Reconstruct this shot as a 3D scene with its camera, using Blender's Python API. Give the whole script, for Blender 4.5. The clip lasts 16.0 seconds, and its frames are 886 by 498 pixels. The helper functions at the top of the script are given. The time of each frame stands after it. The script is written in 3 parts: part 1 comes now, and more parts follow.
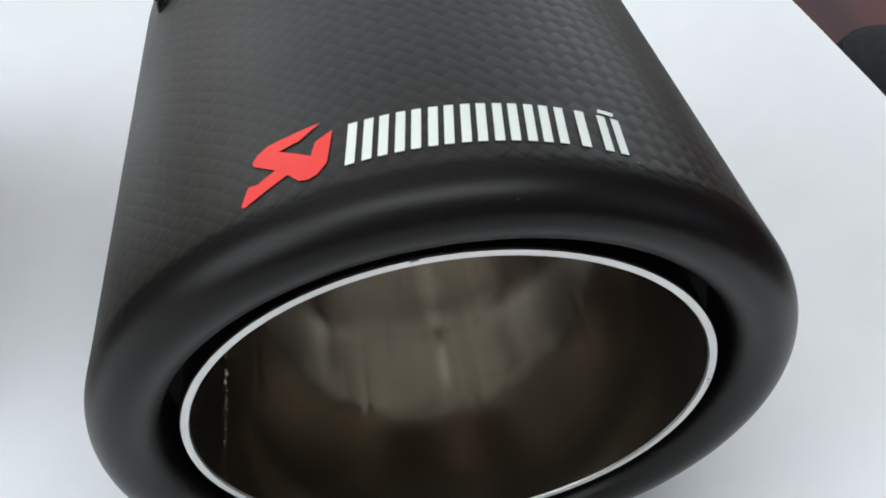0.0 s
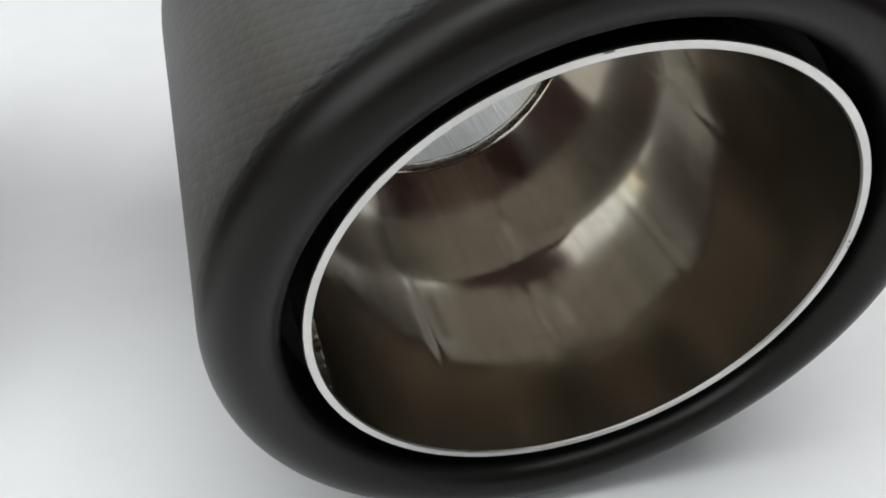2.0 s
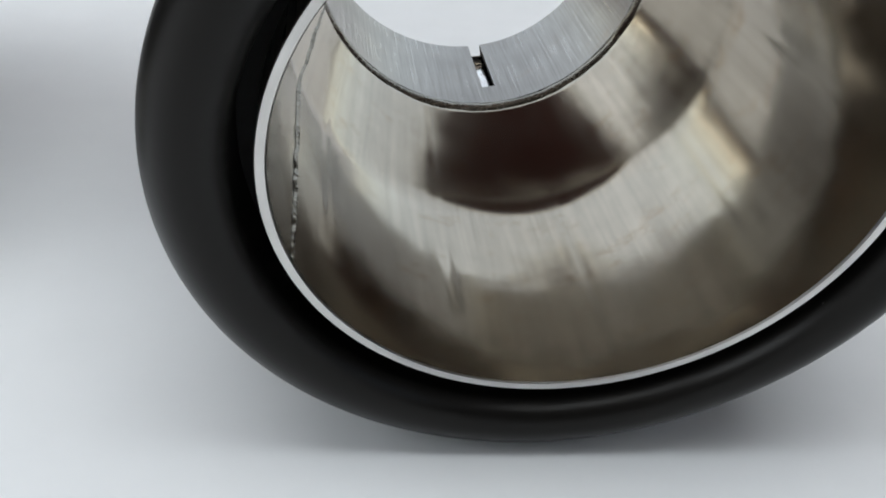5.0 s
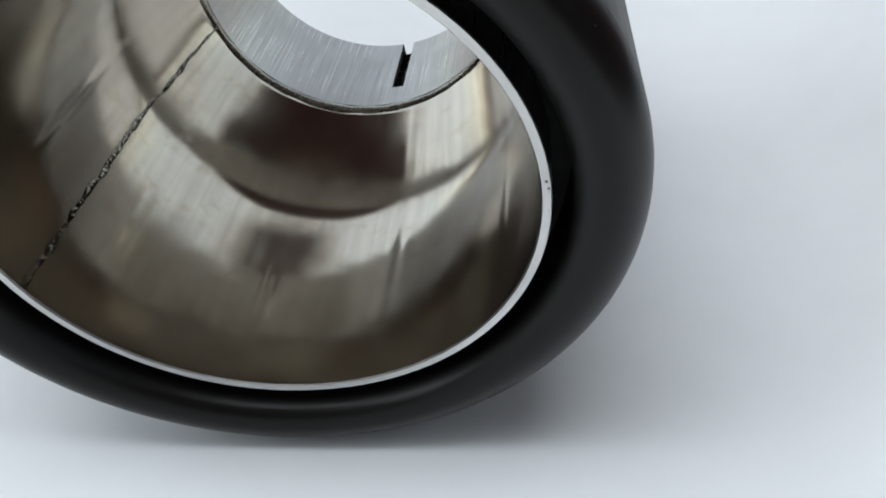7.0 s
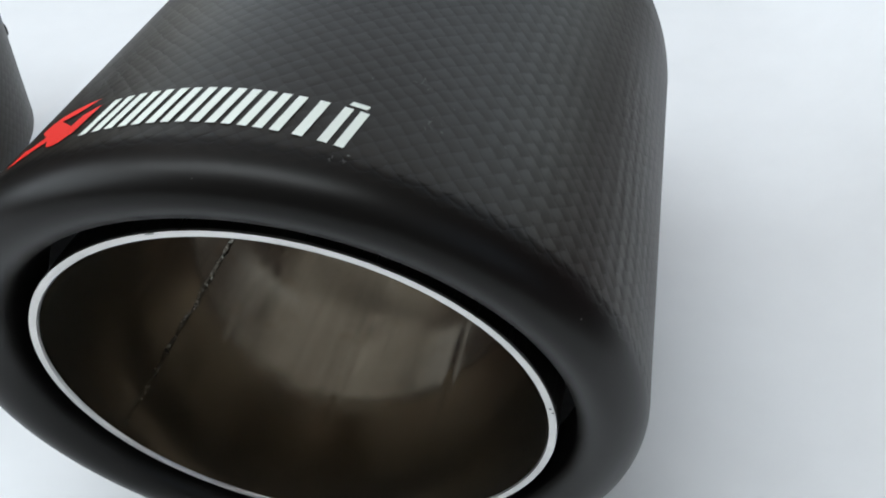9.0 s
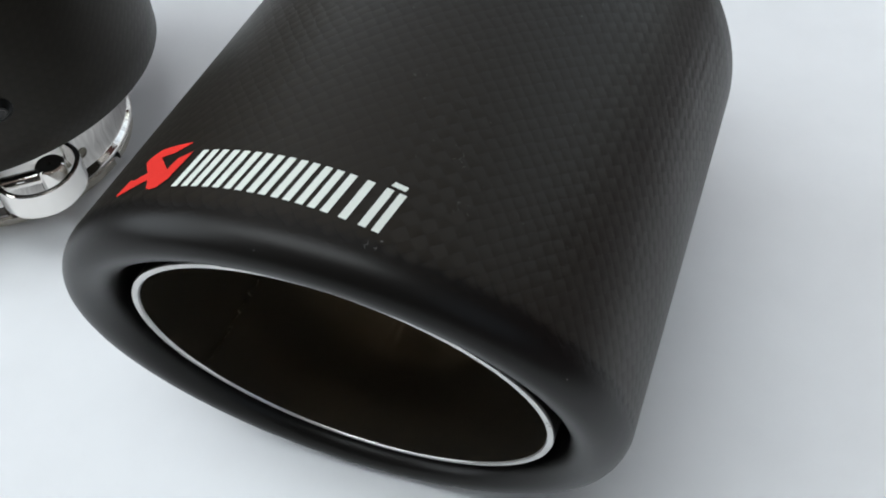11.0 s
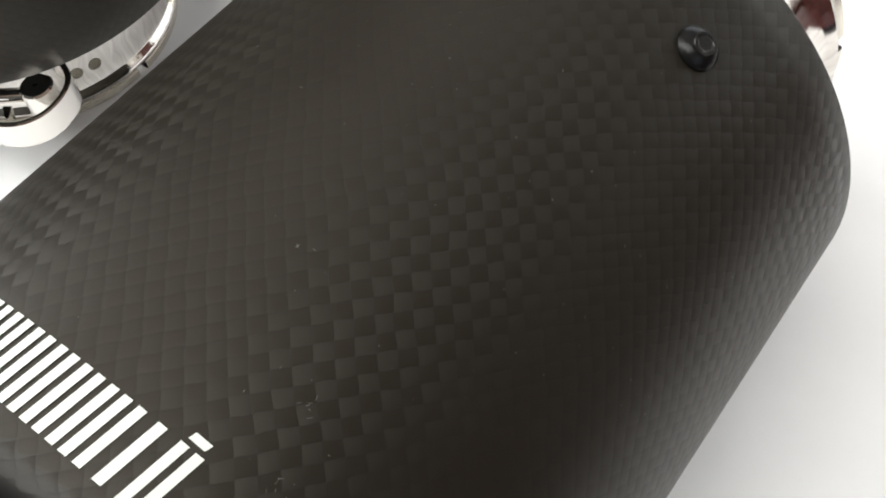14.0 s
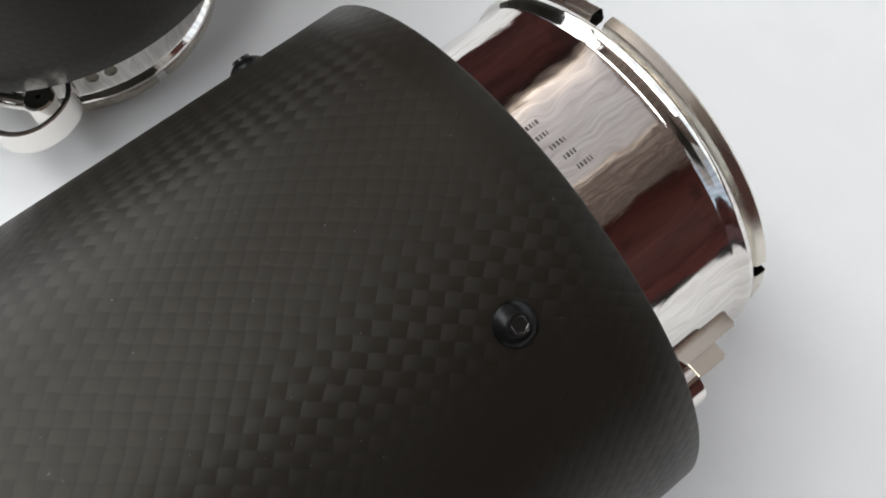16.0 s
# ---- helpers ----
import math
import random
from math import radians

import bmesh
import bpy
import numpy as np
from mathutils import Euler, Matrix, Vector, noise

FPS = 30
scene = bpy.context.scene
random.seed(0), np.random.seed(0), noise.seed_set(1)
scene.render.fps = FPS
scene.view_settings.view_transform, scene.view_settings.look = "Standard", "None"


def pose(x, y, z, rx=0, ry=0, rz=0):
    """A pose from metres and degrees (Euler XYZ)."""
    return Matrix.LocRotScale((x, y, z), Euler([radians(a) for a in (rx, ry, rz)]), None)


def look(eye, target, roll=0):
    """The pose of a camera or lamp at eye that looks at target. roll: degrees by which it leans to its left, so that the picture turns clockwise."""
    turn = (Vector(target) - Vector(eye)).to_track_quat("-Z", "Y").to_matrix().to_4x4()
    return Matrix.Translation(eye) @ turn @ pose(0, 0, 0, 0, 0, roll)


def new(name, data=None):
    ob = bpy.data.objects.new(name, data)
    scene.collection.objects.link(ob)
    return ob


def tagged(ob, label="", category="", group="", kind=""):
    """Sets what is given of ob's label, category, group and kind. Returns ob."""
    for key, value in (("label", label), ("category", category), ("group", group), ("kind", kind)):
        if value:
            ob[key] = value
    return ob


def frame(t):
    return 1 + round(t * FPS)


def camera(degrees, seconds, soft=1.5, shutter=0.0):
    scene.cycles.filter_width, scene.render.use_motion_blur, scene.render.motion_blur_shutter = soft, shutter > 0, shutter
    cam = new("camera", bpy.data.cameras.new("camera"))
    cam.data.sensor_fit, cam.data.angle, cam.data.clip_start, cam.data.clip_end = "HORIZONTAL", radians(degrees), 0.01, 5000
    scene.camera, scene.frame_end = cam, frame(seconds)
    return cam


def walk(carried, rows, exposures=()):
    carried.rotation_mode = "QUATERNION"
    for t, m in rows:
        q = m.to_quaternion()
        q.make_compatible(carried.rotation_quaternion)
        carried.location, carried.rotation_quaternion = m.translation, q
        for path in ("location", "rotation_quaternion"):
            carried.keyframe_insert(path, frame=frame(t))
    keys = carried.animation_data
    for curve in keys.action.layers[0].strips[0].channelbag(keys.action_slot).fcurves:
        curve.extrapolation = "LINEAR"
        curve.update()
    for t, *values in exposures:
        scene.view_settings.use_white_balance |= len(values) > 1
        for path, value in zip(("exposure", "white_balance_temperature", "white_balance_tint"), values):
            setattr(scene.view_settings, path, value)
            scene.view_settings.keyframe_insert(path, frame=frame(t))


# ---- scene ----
cam = camera(46.1, 16.0, 1.9)
PATH = [
    (0, (-0.02442, -0.09915, 0.16204), (-0.00066, 0.01562, 0.06844), 5.36),
    (0.5, (-0.03693, -0.09814, 0.15220), (-0.00922, 0.01893, 0.06262), 5.63),
    (1, (-0.04103, -0.10015, 0.14433), (-0.01050, 0.01809, 0.05723), 5.57),
    (1.5, (-0.04489, -0.10200, 0.13729), (-0.01086, 0.01726, 0.05291), 5.70),
    (2, (-0.05582, -0.10043, 0.12543), (-0.01447, 0.01948, 0.04536), 6.46),
    (2.5, (-0.06622, -0.09741, 0.11691), (-0.01962, 0.02380, 0.04182), 6.36),
    (3, (-0.06267, -0.09676, 0.11060), (-0.01844, 0.02604, 0.03668), 5.47),
    (3.2, (-0.05999, -0.09588, 0.10705), (-0.01704, 0.02731, 0.03301), 4.90),
    (5.3, (-0.02575, -0.10202, 0.09638), (-0.00657, 0.02577, 0.02022), 7.52),
    (5.5, (-0.01786, -0.10256, 0.09315), (-0.00453, 0.02614, 0.01726), 3.94),
    (6, (0.00634, -0.10620, 0.10240), (0.00911, 0.02209, 0.02476), 0.75),
    (6.1, (0.00951, -0.10753, 0.10404), (0.01062, 0.02047, 0.02585), -0.27),
    (6.5, (0.02104, -0.11025, 0.11088), (0.01646, 0.01646, 0.03074), -0.66),
    (7, (0.03454, -0.10710, 0.11678), (0.02329, 0.01722, 0.03360), -1.62),
    (7.5, (0.04401, -0.10501, 0.12311), (0.02780, 0.01804, 0.03888), -1.20),
    (8, (0.05192, -0.10251, 0.12585), (0.02748, 0.01774, 0.03958), -4.61),
    (8.5, (0.05353, -0.10295, 0.13953), (0.02645, 0.01502, 0.05093), -3.83),
    (9, (0.04884, -0.09774, 0.15891), (0.01960, 0.01727, 0.06717), -4.32),
    (9.2, (0.04544, -0.09570, 0.16943), (0.01555, 0.01834, 0.07669), -4.36),
    (11.3, (0.06266, -0.08502, 0.19892), (0.01716, 0.00350, 0.08670), -6.24),
    (11.5, (0.06081, -0.07678, 0.19173), (0.01302, 0.01028, 0.07931), -6.79),
    (12, (0.04770, -0.05175, 0.19439), (0.00402, 0.03187, 0.07777), -4.84),
    (12.5, (0.04356, -0.03453, 0.19448), (0.00405, 0.04707, 0.07498), -4.01),
    (13, (0.04038, -0.02533, 0.19528), (0.00035, 0.05136, 0.07274), -4.83),
    (13.5, (0.04268, -0.01475, 0.18366), (-0.00262, 0.05424, 0.05841), -4.43),
    (14, (0.06012, -0.01020, 0.19261), (0.00671, 0.04949, 0.06579), -5.65),
    (14.5, (0.07695, 0.00557, 0.19868), (0.01767, 0.05590, 0.07040), -7.68),
    (15, (0.08222, 0.02445, 0.20946), (0.01874, 0.07128, 0.08187), -7.90),
    (15.5, (0.08140, 0.03928, 0.21513), (0.01926, 0.07939, 0.08463), -9.07),
    (16, (0.06537, 0.04750, 0.21525), (0.00721, 0.08204, 0.08137), -8.95),
]
EXPOSURES = [(0, -0.25, 6450, 8), (1.5, -0.24, 6700, 9), (2.5, -0.20, 6850, 9), (3.1, -0.20, 6700, 9), (5.5, -0.48, 6500, 8), (7.5, -0.26, 6300, 7), (9, -0.22, 6350, 7), (11.5, -0.32, 6450, 8), (12, -0.18, 6800, 10), (12.5, -0.25, 6800, 10), (13, -0.22, 6850, 10), (14, 0.38, 7150, 10), (14.5, 0.20, 7100, 10), (15, -0.18, 6900, 10), (15.5, -0.76, 6750, 10), (16, -0.20, 6800, 10)]
walk(cam, [(t, look(eye, target, roll)) for t, eye, target, roll in PATH], EXPOSURES)

# ---------------------------------------------------------------- light
world = bpy.data.worlds.new("world")
scene.world = world
world.use_nodes = True
wn = world.node_tree
sky = wn.nodes.new("ShaderNodeTexSky")
sky.sky_type = "NISHITA"
sky.sun_disc = False
sky.sun_elevation = radians(40)
sky.sun_rotation = radians(-60)
wn.links.new(sky.outputs[0], wn.nodes["Background"].inputs[0])
wn.nodes["Background"].inputs[1].default_value = 0.1


def area_lamp(name, eye, target, sx, sy, watts, colour):
    lamp = bpy.data.lights.new(name, "AREA")
    lamp.shape, lamp.size, lamp.size_y, lamp.energy, lamp.color = "RECTANGLE", sx, sy, watts, colour
    ob = new(name, lamp)
    ob.matrix_world = look(eye, target)
    return ob


# daylight through unseen windows and a light well, placed to suit shading and reflections
DAY = (0.90, 0.955, 1.0)
area_lamp("skylight", (-0.35, -0.45, 1.74), (-0.35, -0.449, 0.0), 2.0, 0.6, 34, DAY)
area_lamp("west_window_light", (-1.54, -0.50, 1.00), (0.0, -0.05, 0.6), 1.5, 1.2, 25, DAY)
# weak fill added for the sheet's right side; no window is known there
area_lamp("east_fill_light", (1.74, -0.70, 1.00), (0.0, -0.05, 0.0), 1.4, 1.2, 2.2, DAY)
area_lamp("north_window_light", (0.10, 1.72, 0.62), (0.10, 0.0, 0.60), 3.1, 1.1, 12.5, DAY)
# added warm overhead fill for the sleeve's sheen and the chrome; no known source
area_lamp("warm_fill_light", (-0.35, 0.90, 1.74), (-0.35, 0.901, 0.0), 2.0, 0.9, 2.4, (1.0, 0.85, 0.66))


# ---------------------------------------------------------------- materials
class Mat:
    """A node material under construction."""

    def __init__(self, name):
        self.mat = bpy.data.materials.new(name)
        self.mat.use_nodes = True
        self.tree = self.mat.node_tree
        self.bsdf = self.tree.nodes["Principled BSDF"]

    def node(self, kind, **inputs):
        n = self.tree.nodes.new(kind)
        for key, value in inputs.items():
            n.inputs[key].default_value = value
        return n

    def link(self, a, b):
        self.tree.links.new(a, b)

    def value(self, v):
        n = self.tree.nodes.new("ShaderNodeValue")
        n.outputs[0].default_value = v
        return n.outputs[0]

    def math(self, op, a, b=None, c=None):
        n = self.tree.nodes.new("ShaderNodeMath")
        n.operation = op
        for k, x in enumerate((a, b, c)):
            if x is None:
                continue
            if isinstance(x, (int, float)):
                n.inputs[k].default_value = x
            else:
                self.link(x, n.inputs[k])
        return n.outputs[0]

    def mix(self, fac, a, b):
        n = self.tree.nodes.new("ShaderNodeMix")
        n.data_type = "RGBA"
        for k, x in ((0, fac), (6, a), (7, b)):
            if isinstance(x, (int, float)):
                n.inputs[k].default_value = x
            elif isinstance(x, tuple):
                n.inputs[k].default_value = (*x, 1)
            else:
                self.link(x, n.inputs[k])
        return n.outputs[2]

    def coord(self, which="Object", scale=(1, 1, 1)):
        tc = self.tree.nodes.new("ShaderNodeTexCoord")
        mp = self.tree.nodes.new("ShaderNodeMapping")
        mp.inputs["Scale"].default_value = scale
        self.link(tc.outputs[which], mp.inputs[0])
        return mp.outputs[0]

    def noise(self, vec, scale, detail=4.0, rough=0.55):
        n = self.node("ShaderNodeTexNoise", Scale=scale, Detail=detail, Roughness=rough)
        self.link(vec, n.inputs["Vector"])
        return n.outputs[0]

    def ramp(self, fac, lo, hi, out_lo=0.0, out_hi=1.0):
        n = self.node("ShaderNodeMapRange")
        for k, v in ((1, lo), (2, hi), (3, out_lo), (4, out_hi)):
            n.inputs[k].default_value = v
        self.link(fac, n.inputs[0])
        return n.outputs[0]

    def bump(self, height, strength, distance):
        n = self.node("ShaderNodeBump", Strength=strength, Distance=distance)
        self.link(height, n.inputs["Height"])
        self.link(n.outputs[0], self.bsdf.inputs["Normal"])

    def set(self, colour=None, rough=None, metal=None, spec=None):
        for key, x in (("Base Color", colour), ("Roughness", rough), ("Metallic", metal), ("Specular IOR Level", spec)):
            if x is None:
                continue
            if isinstance(x, tuple):
                self.bsdf.inputs[key].default_value = (*x, 1)
            elif isinstance(x, (int, float)):
                self.bsdf.inputs[key].default_value = x
            else:
                self.link(x, self.bsdf.inputs[key])
        return self.mat


def carbon_material():
    """Matt lacquered carbon cloth: a plain weave laid on the bias, tows of two millimetres."""
    m = Mat("carbon_weave")
    uv = m.tree.nodes.new("ShaderNodeUVMap")
    sep = m.tree.nodes.new("ShaderNodeSeparateXYZ")
    m.link(uv.outputs[0], sep.inputs[0])
    # the cloth is drawn slightly out of square, and its tows differ in width
    pull = m.ramp(m.noise(uv.outputs[0], 60.0, 2.0), 0, 1, -0.0007, 0.0007)
    slip = m.ramp(m.noise(uv.outputs[0], 420.0, 2.0), 0, 1, -0.0002, 0.0002)
    u = m.math("ADD", sep.outputs[0], m.math("ADD", pull, slip))
    v = m.math("ADD", sep.outputs[1], m.math("SUBTRACT", pull, slip))
    tow = 0.0020 * math.sqrt(2)
    p = m.math("DIVIDE", m.math("ADD", u, v), tow)
    q = m.math("DIVIDE", m.math("SUBTRACT", u, v), tow)
    fp, fq = m.math("FRACT", p), m.math("FRACT", q)
    ip, iq = m.math("FLOOR", p), m.math("FLOOR", q)
    over = m.math("FRACT", m.math("MULTIPLY", m.math("ADD", ip, iq), 0.5))
    over = m.math("GREATER_THAN", m.math("ABSOLUTE", over), 0.25)
    under = m.math("SUBTRACT", 1.0, over)

    def arched(f, power):
        return m.math("SUBTRACT", 1.0, m.math("POWER", m.math("ABSOLUTE", m.math("SUBTRACT", m.math("MULTIPLY", f, 2), 1)), power))

    # each visible patch: a flat-topped tow that dives under its neighbours at both ends
    across = m.math("ADD", m.math("MULTIPLY", over, arched(fp, 2.6)), m.math("MULTIPLY", under, arched(fq, 2.6)))
    along = m.math("ADD", m.math("MULTIPLY", over, arched(fq, 2.2)), m.math("MULTIPLY", under, arched(fp, 2.2)))
    height = m.math("ADD", m.math("MULTIPLY", across, 0.35), m.math("MULTIPLY", along, 0.65))
    ends = m.ramp(along, 0.02, 0.26, 1.0, 0.0)
    # every tow has its own tone, and fibres run along it
    tone = m.node("ShaderNodeTexWhiteNoise")
    tone.noise_dimensions = "2D"
    cell = m.tree.nodes.new("ShaderNodeCombineXYZ")
    m.link(m.math("ADD", ip, m.math("MULTIPLY", over, 77.0)), cell.inputs[0])
    m.link(iq, cell.inputs[1])
    m.link(cell.outputs[0], tone.inputs[0])
    face = m.math("ADD", m.math("MULTIPLY", over, m.ramp(m.math("MULTIPLY", across, along), 0.0, 0.5, 0.0, 0.82)), m.math("MULTIPLY", tone.outputs[0], 0.18))
    # the rolled lip lies under thicker lacquer, where the cloth hardly shows; the cloth ends in a ragged line
    frayed = m.math("ADD", sep.outputs[1], m.math("ADD", m.ramp(height, 0.0, 1.0, -0.0005, 0.0005), m.ramp(m.noise(uv.outputs[0], 260.0, 3.0), 0.2, 0.8, -0.0008, 0.0008)))
    clear = m.ramp(frayed, 0.0262, 0.0305)
    crease = m.math("MULTIPLY", m.ramp(frayed, 0.0268, 0.0278), m.ramp(frayed, 0.0280, 0.0292, 1.0, 0.0))
    face = m.math("MULTIPLY", face, clear)
    # beside the random tone, one tow set's gleam is painted slightly lighter
    base = m.mix(face, (0.0100, 0.0081, 0.0057), (0.0126, 0.0103, 0.0072))
    # the short shadows where tows dive under are darkened into the colour
    base = m.mix(m.math("MULTIPLY", ends, 0.5), base, (0.0070, 0.0060, 0.0050))
    cloud = m.noise(uv.outputs[0], 35.0, 5.0)
    base = m.mix(m.ramp(cloud, 0.35, 0.75, 0.0, 0.3), base, (0.0130, 0.0112, 0.0084))
    base = m.mix(clear, (0.0058, 0.0052, 0.0046), base)
    base = m.mix(m.math("MULTIPLY", crease, 0.85), base, (0.0030, 0.0028, 0.0026))
    dust = m.noise(uv.outputs[0], 900.0, 1.0)
    base = m.mix(m.ramp(dust, 0.80, 0.84, 0.0, 0.5), base, (0.25, 0.25, 0.24))
    rough = m.math("ADD", m.math("ADD", m.ramp(clear, 0.0, 1.0, -0.09, 0.0), m.ramp(cloud, 0.3, 0.7, 0.42, 0.48)), m.math("MULTIPLY", face, -0.03))
    relief = m.math("MULTIPLY", height, m.ramp(clear, 0.0, 1.0, 0.07, 1.0))
    relief = m.math("SUBTRACT", relief, m.math("MULTIPLY", crease, 1.1))
    m.bump(m.math("ADD", relief, m.math("MULTIPLY", m.noise(uv.outputs[0], 2500.0, 2.0), 0.15)), 0.5, 0.00007)
    m.link(m.mix(clear, (1.0, 0.98, 0.95), (1.0, 0.94, 0.85)), m.bsdf.inputs["Specular Tint"])
    # the fibres gleam across their run: two sets of tows at right angles
    tangent = m.tree.nodes.new("ShaderNodeTangent")
    tangent.direction_type, tangent.uv_map = "UV_MAP", "UVMap"
    m.link(tangent.outputs[0], m.bsdf.inputs["Tangent"])
    m.link(m.math("MULTIPLY", clear, 0.37), m.bsdf.inputs["Anisotropic"])
    m.link(m.math("ADD", 0.125, m.math("MULTIPLY", over, 0.25)), m.bsdf.inputs["Anisotropic Rotation"])
    return m.set(base, rough, 0.0, m.ramp(clear, 0.0, 1.0, 0.20, 0.34))


def steel_material(name, colour, rough_lo, rough_hi, streak, stain=0.0, grain=0.00002, wave=2.0, brushed=0.0, lines=0.55, metal=1.0):
    """Brushed stainless steel: fine streaks round the axis, clouded sheen, brownish heat and polish stains."""
    m = Mat(name)
    fine = m.noise(m.coord("UV", streak), 1.0, 5.0, 0.6)
    cloud = m.noise(m.coord("Object", (1, 1, 1)), 45.0, 5.0, 0.6)
    base = m.mix(m.ramp(cloud, 0.3, 0.7), colour, tuple(c * 0.8 for c in colour))
    base = m.mix(m.ramp(fine, 0.35, 0.70, 0.0, lines), base, tuple(c * 0.62 for c in colour))
    if stain:
        spots = m.noise(m.coord("UV", (70, 110, 1)), 1.0, 7.0, 0.7)
        base = m.mix(m.ramp(spots, 0.55, 0.72, 0.0, stain), base, (0.30, 0.21, 0.12))
    rough = m.math("ADD", m.ramp(fine, 0.25, 0.75, rough_lo, rough_hi), m.ramp(cloud, 0.3, 0.7, -0.03, 0.05))
    m.bump(m.math("ADD", fine, m.math("MULTIPLY", cloud, wave)), 0.4, grain)
    if brushed:
        # brushed along the bore: reflections spread round the axis
        tangent = m.tree.nodes.new("ShaderNodeTangent")
        tangent.direction_type, tangent.axis = "RADIAL", "Y"
        m.link(tangent.outputs[0], m.bsdf.inputs["Tangent"])
        m.bsdf.inputs["Anisotropic"].default_value = brushed
    return m.set(base, rough, metal)


def chrome_material():
    """Mirror chrome with streaks across the band that waver round the axis."""
    m = Mat("polished_chrome")
    vec = m.coord("UV")
    bend = m.noise(vec, 130.0, 1.0)
    sep = m.tree.nodes.new("ShaderNodeSeparateXYZ")
    m.link(vec, sep.inputs[0])
    comb = m.tree.nodes.new("ShaderNodeCombineXYZ")
    m.link(m.math("ADD", m.math("MULTIPLY", sep.outputs[0], 620.0), m.math("MULTIPLY", bend, 4.5)), comb.inputs[0])
    m.link(m.math("MULTIPLY", sep.outputs[1], 60.0), comb.inputs[1])
    streak = m.noise(comb.outputs[0], 1.0, 3.0, 0.6)
    # wavering reflections are put into the base colour as pale and dull streaks
    base = m.mix(m.ramp(streak, 0.36, 0.66), (0.86, 0.83, 0.79), (0.64, 0.60, 0.57))
    scratch = m.noise(m.coord("UV", (2500, 160, 1)), 1.0, 2.0)
    base = m.mix(m.ramp(scratch, 0.72, 0.76, 0.0, 0.4), base, (0.92, 0.90, 0.88))
    m.bump(m.math("ADD", m.math("MULTIPLY", bend, 1.0), m.math("MULTIPLY", streak, 0.10)), 1.0, 0.00013)
    return m.set(base, m.ramp(streak, 0.3, 0.7, 0.05, 0.11), 1.0)


def plain_material(name, colour, rough, metal=0.0, spec=0.5, grain=400.0, depth=0.00002, spread=0.15):
    m = Mat(name)
    vec = m.coord("Object")
    n1, n2 = m.noise(vec, grain, 4.0), m.noise(vec, grain / 14, 4.0)
    base = m.mix(m.ramp(n2, 0.3, 0.7), colour, tuple(c * (1 - spread) for c in colour))
    m.bump(n1, 0.3, depth)
    return m.set(base, m.ramp(n1, 0.2, 0.8, rough * 0.85, rough * 1.15), metal, spec)


def wood_material(name, dark, light, scale):
    m = Mat(name)
    vec = m.coord("Object", scale)
    n = m.noise(vec, 2.0, 6.0, 0.6)
    wave = m.node("ShaderNodeTexWave", Scale=1.4, Distortion=7.0, Detail=3.0)
    m.link(vec, wave.inputs["Vector"])
    base = m.mix(m.ramp(m.math("ADD", m.math("MULTIPLY", wave.outputs[1], 0.6), m.math("MULTIPLY", n, 0.4)), 0.2, 0.8), dark, light)
    m.bump(n, 0.2, 0.001)
    return m.set(base, m.ramp(n, 0.2, 0.8, 0.45, 0.6), 0.0, 0.25)


CARBON = carbon_material()
LINER = steel_material("brushed_steel", (0.49, 0.432, 0.345), 0.09, 0.16, (330, 14, 1), 0.55, 0.000012, 6.0, 0.5, 0.5, 0.965)
PIPE_IN = steel_material("dull_steel", (0.40, 0.375, 0.345), 0.22, 0.40, (1400, 40, 1), 0.3, 0.00002, 2.0, 0.0, 0.8)
RIM = steel_material("polished_rim", (0.78, 0.765, 0.74), 0.28, 0.42, (40, 400, 1))
CHROME = chrome_material()
NICKEL = steel_material("satin_nickel", (0.83, 0.78, 0.69), 0.20, 0.30, (60, 700, 1), 0.0, 0.000008, 2.0)
WELD = plain_material("weld_metal", (0.30, 0.27, 0.22), 0.26, 1.0, 0.5, 1500.0, 0.0002, 0.4)
BLACK_STEEL = plain_material("black_oxide", (0.006, 0.006, 0.006), 0.30, 0.0, 0.20, 2500.0, 0.00002, 0.3)
COLLAR = plain_material("worn_collar", (0.022, 0.021, 0.020), 0.22, 0.4)
SOCKET = plain_material("worn_socket", (0.16, 0.15, 0.14), 0.25, 0.9)
# also stands in for the shade in the gap behind the mouth
MATT_BLACK = plain_material("matt_black", (0.012, 0.012, 0.012), 0.7)
WHITE_PRINT = plain_material("white_print", (0.74, 0.77, 0.70), 0.45, 0.0, 0.4, 3000.0, 0.000005, 0.06)
RED_PRINT = plain_material("red_print", (0.78, 0.035, 0.025), 0.45, 0.0, 0.4, 3000.0, 0.000005, 0.08)
ETCH = plain_material("dark_etching", (0.16, 0.14, 0.13), 0.35, 0.6)
DUST = plain_material("pale_dust", (0.15, 0.15, 0.14), 0.8)
PAPER = plain_material("white_paper", (0.82, 0.82, 0.82), 0.60, 0.0, 0.25, 900.0, 0.00001, 0.03)
DARK_CASE = plain_material("black_case", (0.010, 0.010, 0.011), 0.65, 0.0, 0.15)
RED_WOOD = wood_material("dark_red_wood", (0.046, 0.012, 0.011), (0.098, 0.027, 0.023), (6, 1.2, 1.2))
BROWN_WOOD = wood_material("brown_wood", (0.40, 0.27, 0.23), (0.86, 0.76, 0.68), (1.5, 2.6, 1.2))
DARK_WOOD = wood_material("dark_wood", (0.036, 0.034, 0.033), (0.078, 0.073, 0.070), (6, 1.2, 1.2))


